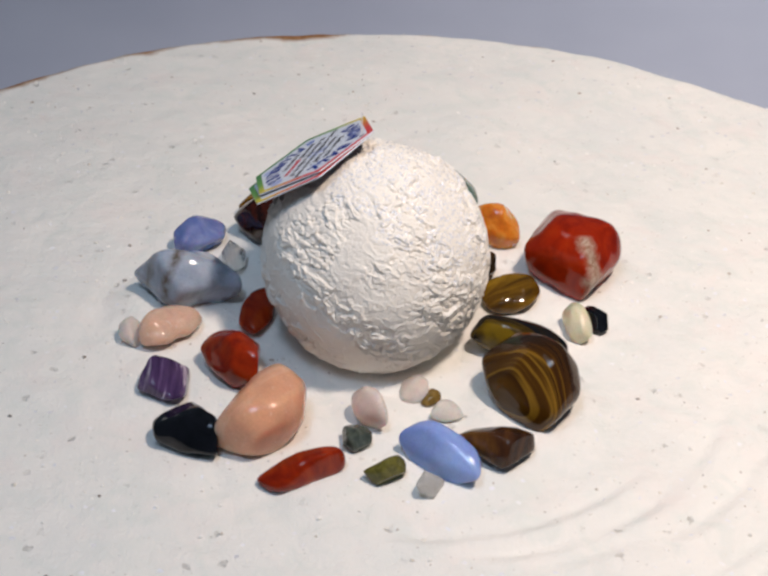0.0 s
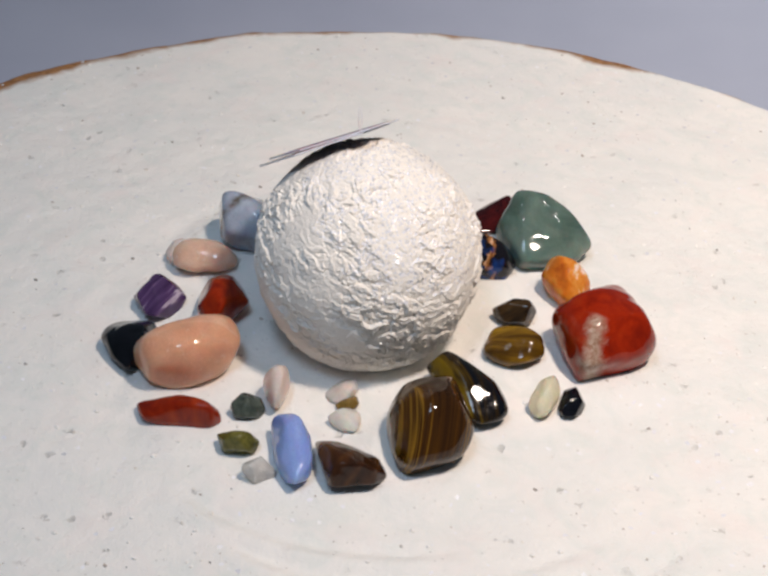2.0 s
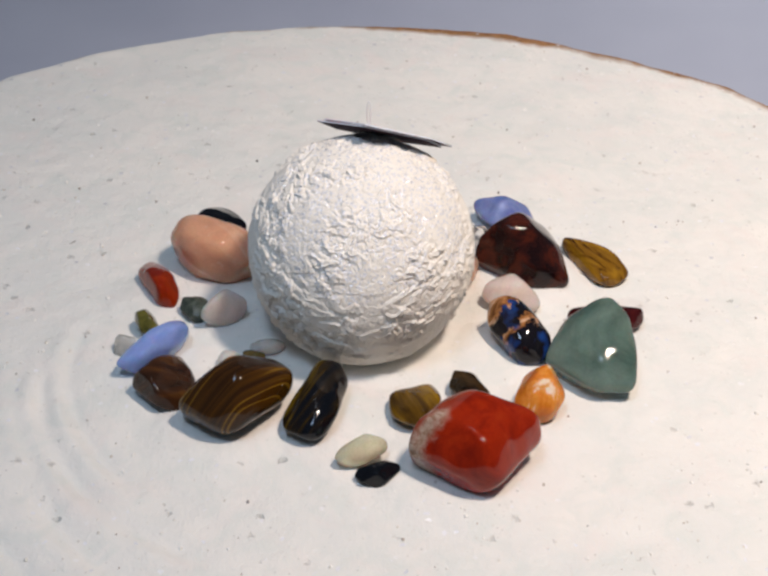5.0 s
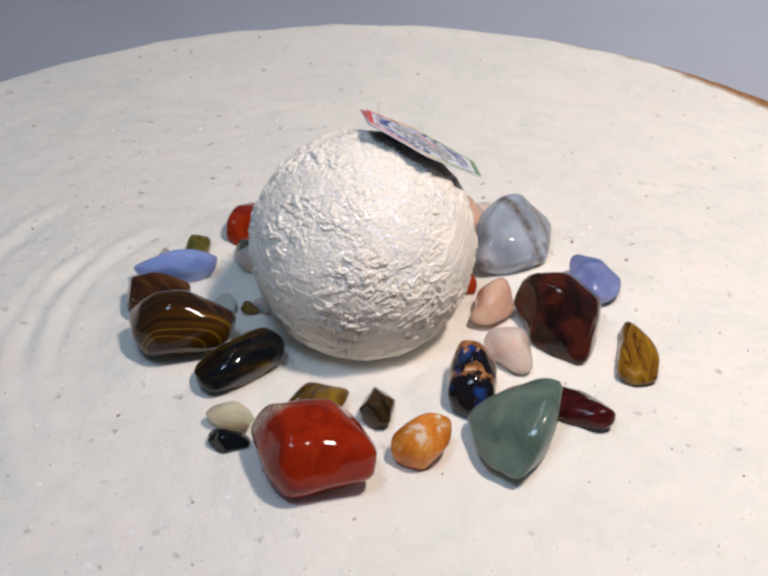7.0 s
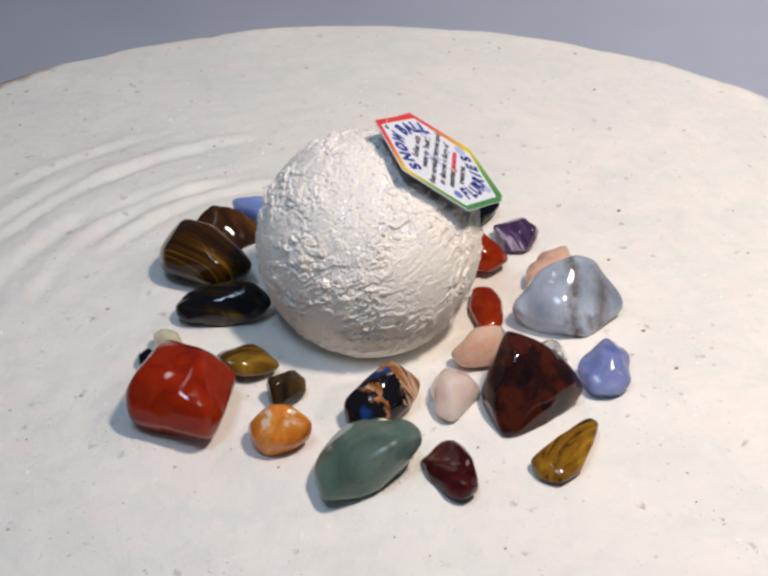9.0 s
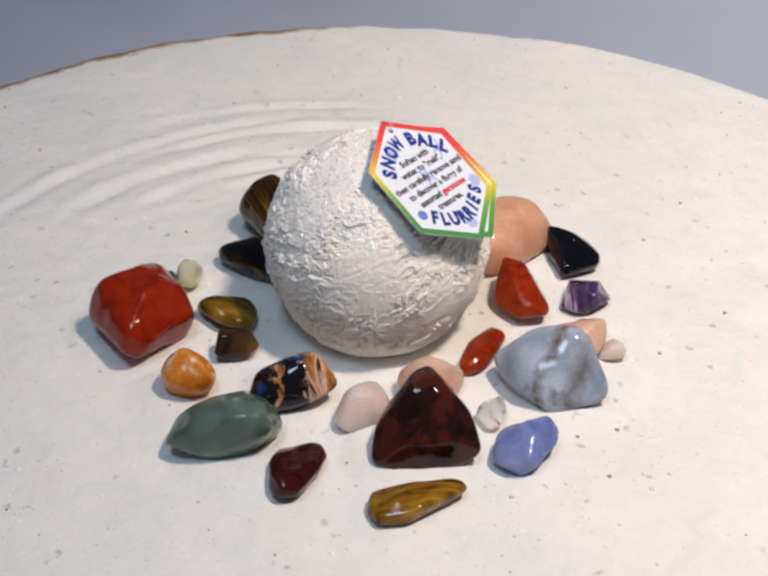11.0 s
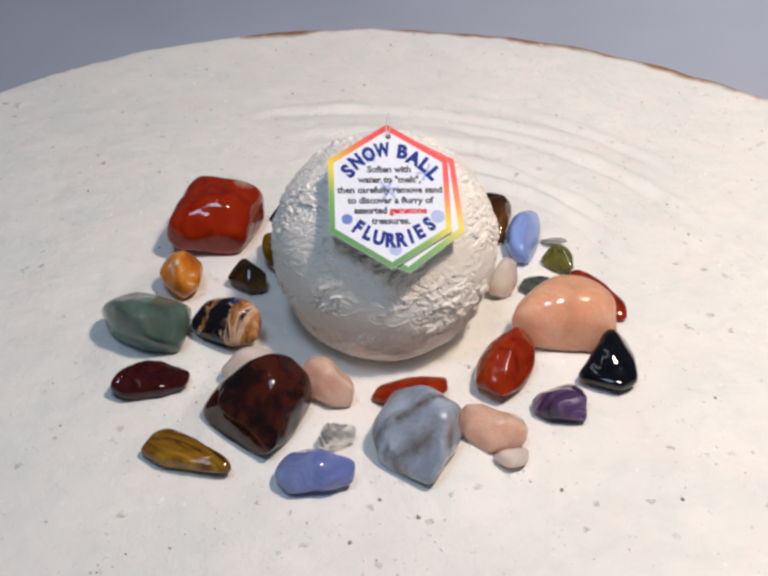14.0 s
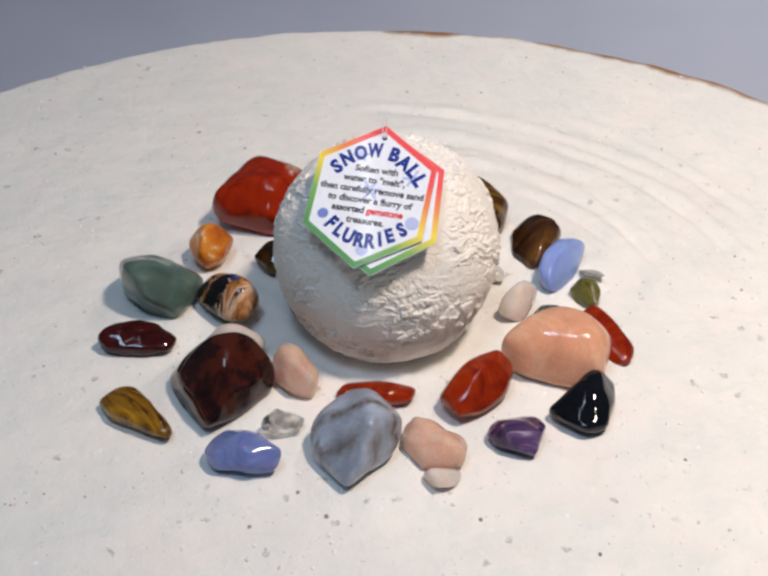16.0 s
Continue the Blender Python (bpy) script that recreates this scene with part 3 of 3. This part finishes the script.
    stone("quartz_stone", "large smooth peach-pink translucent quartz", PEACH, (-25.37, -48.89), (18.48, 12.85, 10.22), 85, (0.14, -0.09), 0.46, 2.6, (1.33, 1.11, 0.9, 1.33, 1.04, 0.76, 0.65, 0.74, 0.89, 1.08))
    stone("onyx_stone", "glossy black three-cornered onyx beside peach quartz", BLACK, (-41.52, -51.57), (12.09, 7.54, 5.53), 110, (0.13, -0.1), 0.34, 1.6, (1.56, 1.94, 2.39, 1.12, 0.76, 0.85, 0.74, 0.55, 0.54, 0.77), 0.07, sharp=18)
    stone("amethyst_stone", "small purple amethyst with white bands", AMETHYST, (-56.42, -27.6), (9.42, 6.93, 5.7), 61, (-0.32, 0.33), 0.44, 1.6, (1.01, 0.69, 0.64, 0.68, 1.01, 0.95, 1.16, 1.74, 1.27, 1.3), 0.06, sharp=22, facets=14, cuts=((65, 40, 0.80), (199, 40, 0.80)))
    stone("carnelian_stone", "polished dark red three-cornered carnelian", CARNELIAN, (-35.23, -25.59), (14.23, 7.8, 8.25), 4, (0.18, -0.08), 0.46, 1.6, (0.59, 0.91, 1.44, 1.8, 1.7, 0.92, 0.74, 0.7, 0.83, 0.84), 0.025, sharp=15, cuts=((55, 30, 0.80), (208, 33, 0.80)))
    stone("rose_quartz_stone", "lumpy pink rose quartz, glossy", ROSE, (-59.76, -5.35), (11.89, 7.41, 5.61), 10, (0.03, -0.08), 0.43, 1.6, (1.75, 1.2, 0.88, 0.65, 0.51, 0.47, 0.76, 1.64, 1.64, 1.23), 0.16, sharp=12)
    stone("rose_quartz_chip", "small pale pink chip against the rose quartz", PALE_ROSE, (-66.09, -6.9), (6.65, 3.43, 4.55), 352, (-0.48, 0.37), 0.46, 1.6, (0.78, 0.79, 0.86, 0.77, 0.97, 1.27, 1.13, 1.06, 1.25, 0.95))
    stone("agate_stone", "large grey-blue agate with brown veins", AGATE, (-57.59, 8.96), (23.15, 13.04, 8.4), 360, (-0.1, -0.33), 0.35, 1.6, (1.5, 1.56, 1.67, 1.38, 1.01, 0.62, 0.52, 0.58, 0.89, 0.91), 0.07, sharp=17, cuts=((222, 8, 0.90), (222, 60, 0.93), (290, 50, 0.92), (321, 35, 0.87), (118, 40, 0.88)))
    stone("chalcedony_stone", "violet-blue chalcedony with a glossy dented top", BLUE_DEEP, (-54.18, 41.13), (10.93, 7.12, 7.53), 137, (-0.17, -0.4), 0.46, 1.6, (0.73, 0.71, 0.85, 1.38, 1.19, 1.1, 1.17, 1.26, 1.05, 1.01), 0.14, sharp=14)
    stone("quartz_chip", "small clear colourless quartz chip", CLEAR, (-42.27, 29.79), (7.68, 5.02, 3.37), 82, (-0.22, 0.24), 0.46, 1.6, (0.96, 0.97, 0.92, 0.82, 0.93, 1.04, 1.25, 1.22, 1.15, 0.92), 0.08, sharp=30, facets=14)
    stone("carnelian_stone", "slim red carnelian close to the ball", CARNELIAN, (-32.81, 5.55), (6.85, 9.35, 4.39), 84, (-0.42, -0.26), 0.45, 2.0, (0.93, 0.71, 0.75, 0.93, 1.19, 1.28, 1.22, 1.17, 1.06, 1.08))
    stone("rose_quartz_stone", "peach-pink glossy quartz close to the ball", ROSE, (-26.18, 24.55), (14.56, 5.07, 8.76), 96, (0.09, 0.24), 0.40, 1.6, (1.01, 0.67, 0.57, 0.66, 1.13, 1.22, 1.13, 1.28, 1.3, 1.25), 0.16)
    stone("rose_quartz_stone", "pale pink translucent quartz beside dark agate", PALE_ROSE, (-10.47, 40.1), (11.36, 7.77, 6.42), 90, (-0.08, -0.16), 0.46, 1.6, (0.75, 0.71, 0.91, 1.1, 1.07, 1.07, 1.01, 1.02, 1.11, 1.04), 0.16)
    stone("agate_stone", "large dark reddish-brown agate with blunt corners", BROWN, (-26.12, 44.02), (26.06, 14.29, 10.05), 61, (-0.03, -0.22), 0.27, 1.6, (1.05, 0.89, 1.14, 1.54, 0.83, 0.88, 1.04, 0.85, 0.88, 0.79), 0.035, sharp=20, cuts=((64, 36, 0.86), (216, 8, 0.93)))
    stone("tiger_eye_stone", "honey-gold drop-shaped tiger eye", GOLD_EYE, (-32.64, 64.69), (6.63, 12.02, 4.91), 26, (-0.56, -0.15), 0.39, 2.6, (1.06, 1.3, 1.6, 0.84, 0.73, 0.77, 1.13, 0.82, 0.88, 1.07), 0.05)
    stone("garnet_stone", "dark wine-red lobed garnet", GARNET, (-0.81, 68.57), (8.3, 5.97, 8.84), 21, (0.15, 0.6), 0.41, 1.6, (0.81, 0.83, 0.79, 0.85, 0.76, 1.01, 1.85, 1.25, 1.16, 0.97), 0.12, sharp=14)
    stone("aventurine_stone", "large smooth grey-green aventurine", GREEN, (11.74, 60.43), (21.06, 7.84, 11.01), 122, (-0.26, 0.28), 0.36, 1.6, (0.58, 0.47, 0.51, 0.68, 0.93, 1.89, 2.12, 2.04, 1.48, 0.78), 0.03, sharp=14, cuts=((93, -5, 0.86), (15, 48, 0.88)))
    stone("opal_stone", "black stone with orange patches and blue sheen", OPAL, (10.67, 38.86), (17.03, 6.98, 10.13), 129, (-0.38, -0.21), 0.42, 1.6, (1.1, 1.31, 1.19, 0.89, 0.75, 0.69, 0.94, 1.01, 1.03, 1.15))
    stone("carnelian_stone", "small orange and cream carnelian", ORANGE, (37.76, 43.59), (15.13, 7.48, 6.38), 48, (-0.15, 0.09), 0.46, 1.6, (0.88, 0.83, 0.89, 1.41, 1.07, 0.88, 0.87, 1.13, 1.05, 0.94))
    stone("rose_quartz_chip", "pale pink pointed chip in front of the ball", PALE_ROSE, (-0.02, -41.99), (12.68, 6.91, 3.59), 127, (0.08, -0.03), 0.46, 1.6, (0.99, 1.02, 1.19, 0.92, 0.89, 0.99, 0.71, 0.71, 0.84, 1.12))
    stone("rose_quartz_chip", "tiny round pale pink chip", PALE_ROSE, (11.54, -28.41), (6.48, 5.11, 3.47), 95, (0.6, 0.09), 0.18, 1.6, (0.88, 1.04, 1.17, 1.21, 1.17, 1.08, 1.07, 0.92, 0.81, 0.8))
    stone("amber_chip", "tiny brown-gold chip beside a white one", AMBER, (15.92, -32.96), (4, 2.35, 2.97), 144, (0.4, 0.2), 0.40, 1.6, (1.1, 1.04, 1.16, 0.9, 0.76, 0.83, 0.86, 0.91, 1.07, 1.46))
    stone("quartz_chip", "small milky white quartz chip", WHITE, (18.94, -39.07), (4.91, 4.05, 3.79), 169, (-0.32, 0.04), 0.46, 1.6, (0.82, 0.98, 0.88, 0.81, 0.91, 1.22, 1.12, 1.3, 1.09, 0.8))


# ---- the hexagonal tag ----
def hexagon(bm, r, z0, z1, inner=0.0):
    """A slightly tall hexagonal plate, or a hexagonal ring, with a corner up."""
    ring = [(0.919 * math.sin(radians(60 * i)), 1.057 * math.cos(radians(60 * i))) for i in range(6)]
    top = [bm.verts.new((r * x * MM, r * y * MM, z1 * MM)) for x, y in ring]
    low = [bm.verts.new((r * x * MM, r * y * MM, z0 * MM)) for x, y in ring]
    if inner:
        tin = [bm.verts.new((inner * x * MM, inner * y * MM, z1 * MM)) for x, y in ring]
        lin = [bm.verts.new((inner * x * MM, inner * y * MM, z0 * MM)) for x, y in ring]
    for i in range(6):
        j = (i + 1) % 6
        bm.faces.new((top[i], low[i], low[j], top[j]))
        if inner:
            bm.faces.new((top[i], top[j], tin[j], tin[i]))
            bm.faces.new((low[j], low[i], lin[i], lin[j]))
            bm.faces.new((tin[i], tin[j], lin[j], lin[i]))
    if not inner:
        bm.faces.new(list(reversed(top)))
        bm.faces.new(low)
    bmesh.ops.recalc_face_normals(bm, faces=bm.faces)
    return bm


def words(name, text, size, ink, parent, x, y, turn, z=0.28, stretch=1.0, bold=0.0):
    """Printed words, centred on their place on the card."""
    curve = bpy.data.curves.new("print", "FONT")
    curve.body, curve.size, curve.align_x, curve.align_y = text, size * MM, "CENTER", "CENTER"
    curve.extrude, curve.offset, curve.resolution_u = 0.012 * MM, bold * MM, 3
    tmp = bpy.data.objects.new("print", curve)
    scene.collection.objects.link(tmp)
    me = bpy.data.meshes.new_from_object(tmp.evaluated_get(bpy.context.evaluated_depsgraph_get()))
    bpy.data.objects.remove(tmp)
    me.materials.clear()
    me.materials.append(ink)
    ob = new(name, me)
    ob.parent = parent
    ob.matrix_basis = pose(x * MM, y * MM, z * MM, 0, 0, turn) @ Matrix.Diagonal((stretch, 1, 1, 1))
    return ob


def disc(name, r, x, y, ink, parent, z=0.262, spokes=0):
    bm = bmesh.new()
    n = 24
    vs = []
    for i in range(n):
        a = 2 * math.pi * i / n
        q = r * (1 if not spokes or i % 4 < 2 else 0.35)
        vs.append((x + q * math.cos(a), y + q * math.sin(a)))
    top = [bm.verts.new((px * MM, py * MM, (z + 0.012) * MM)) for px, py in vs]
    low = [bm.verts.new((px * MM, py * MM, (z - 0.01) * MM)) for px, py in vs]
    bm.faces.new(top)
    bm.faces.new(list(reversed(low)))
    for i in range(n):
        bm.faces.new((top[i], low[i], low[(i + 1) % n], top[(i + 1) % n]))
    return part(name, bm, ink, parent)


def card(parent, m, printed):
    ob = part("card", hexagon(bmesh.new(), 19.2, -0.12, 0.24), PAPER, parent, "" if printed else "second card peeping out behind")
    ob.matrix_basis = m
    part("card_back", hexagon(bmesh.new(), 19.1, -0.2, -0.125), CARD_BACK, ob, "dark plum back of the card")
    part("border", hexagon(bmesh.new(), 19.15, 0.2, 0.262, 17.35), RAINBOW, ob, "rainbow border from red through yellow to green")
    return ob


def tag():
    az, tilt = radians(160.2), radians(32.6)
    down = Vector((math.cos(az) * math.cos(tilt), math.sin(az) * math.cos(tilt), -math.sin(tilt)))
    right = Vector((-math.sin(az), math.cos(az), 0))
    up = -down
    m = Matrix((right, up, right.cross(up))).transposed().to_4x4()
    m.translation = Vector((-16.3, 3.6, 53.8)) * MM
    ob = new("paper_tag")
    ob.matrix_basis = m @ pose(0, 0, 0, 0, 0, -1.8)
    front = card(ob, pose(0, 0, 0), True)
    card(ob, pose(0.0026, -0.0009, -0.0007, 0.7, 0.8, 4.6), False)
    for ch, x, y, a, wide in (("S", -10.1, 6.7, 46, 0.9), ("N", -7.9, 9.4, 36, 0.8), ("O", -4.8, 11.4, 22, 0.75), ("W", -1.3, 12.6, 8, 0.66),
                              ("B", 3.7, 12.1, -9, 0.9), ("A", 6.6, 10.3, -26, 0.85), ("L", 9.2, 8.4, -38, 0.95), ("L", 11.3, 6.0, -48, 0.95)):
        words("letter", ch, 5.2, BLUE_INK, front, x, y, a, stretch=wide, bold=0.30)
    for ch, x, y, a in (("F", -8.2, -8.9, -36), ("L", -5.8, -10.6, -26), ("U", -3.1, -11.9, -13), ("R", -0.3, -12.6, -3),
                        ("R", 2.4, -12.5, 6), ("I", 4.9, -11.6, 16), ("E", 7.1, -10.3, 25), ("S", 9.8, -8.2, 38)):
        words("letter", ch, 5.1, BLUE_INK, front, x, y, a, stretch=0.80, bold=0.30)
    lines = (("Soften with", 7.2), ("water to \"melt\",", 4.3), ("then carefully remove sand", 1.4), ("to discover a flurry of", -1.5), ("treasures.", -7.2))
    for text, y in lines:
        words("text_line", text, 2.5, GREY_INK, front, 0.2, y, 0.0, stretch=0.97, bold=0.10)
    words("text_line", "assorted", 2.5, GREY_INK, front, -4.8, -4.3, 0, stretch=0.95, bold=0.12)
    words("text_line", "gemstone", 2.5, RED_INK, front, 4.6, -4.3, 0, stretch=0.95, bold=0.12)
    disc("print_dot", 1.4, -10.8, -6.6, MID_INK, front)
    disc("print_dot", 1.8, 11.9, -6.0, PALE_INK, front, 0.25)
    disc("print_dot", 1.6, 1.0, -15.0, PALE_INK, front, 0.25)
    disc("print_snowflake", 3.0, -0.4, 1.6, PALE_INK, front, 0.25, 1)
    disc("print_snowflake", 2.6, 9.6, 6.4, PALE_INK, front, 0.25, 1)
    disc("print_snowflake", 2.2, -4.6, 11.2, PALE_INK, front, 0.25, 1)
    disc("punch_hole", 0.7, 0.3, 16.6, GREY_INK, front)
    # the clear loop that ties it
    bm = bmesh.new()
    n, r = 30, 0.13
    rings = []
    for i in range(n):
        a = 2 * math.pi * i / n
        along, across = 3.4 * (1 - math.cos(a)), 0.5 * math.sin(a)
        c = Vector((0.2 + across, 16.6 + 0.54 * along, 0.3 + 0.84 * along))
        rings.append([bm.verts.new((c + Vector((r * math.cos(b), 0, r * math.sin(b)))) * MM) for b in (k * math.pi / 3 for k in range(6))])
    for p, q in zip(rings, rings[1:] + rings[:1]):
        for k in range(6):
            bm.faces.new((p[k], p[(k + 1) % 6], q[(k + 1) % 6], q[k]))
    part("loop", bm, FILAMENT, ob, "thin whitish nylon loop", True)
    turning.append(tagged(ob, "white hexagonal paper tag with rainbow border tied on the ball", "tag"))


def motions():
    """Everything on the board turns with it about the middle."""
    for ob in turning:
        rest = ob.matrix_basis.copy()
        walk(ob, [(t, pose(0, 0, 0, 0, 0, -a) @ rest) for t, a in TURN])


tabletop()
ball()
stones()
board()
sand_grains()
tag()
motions()
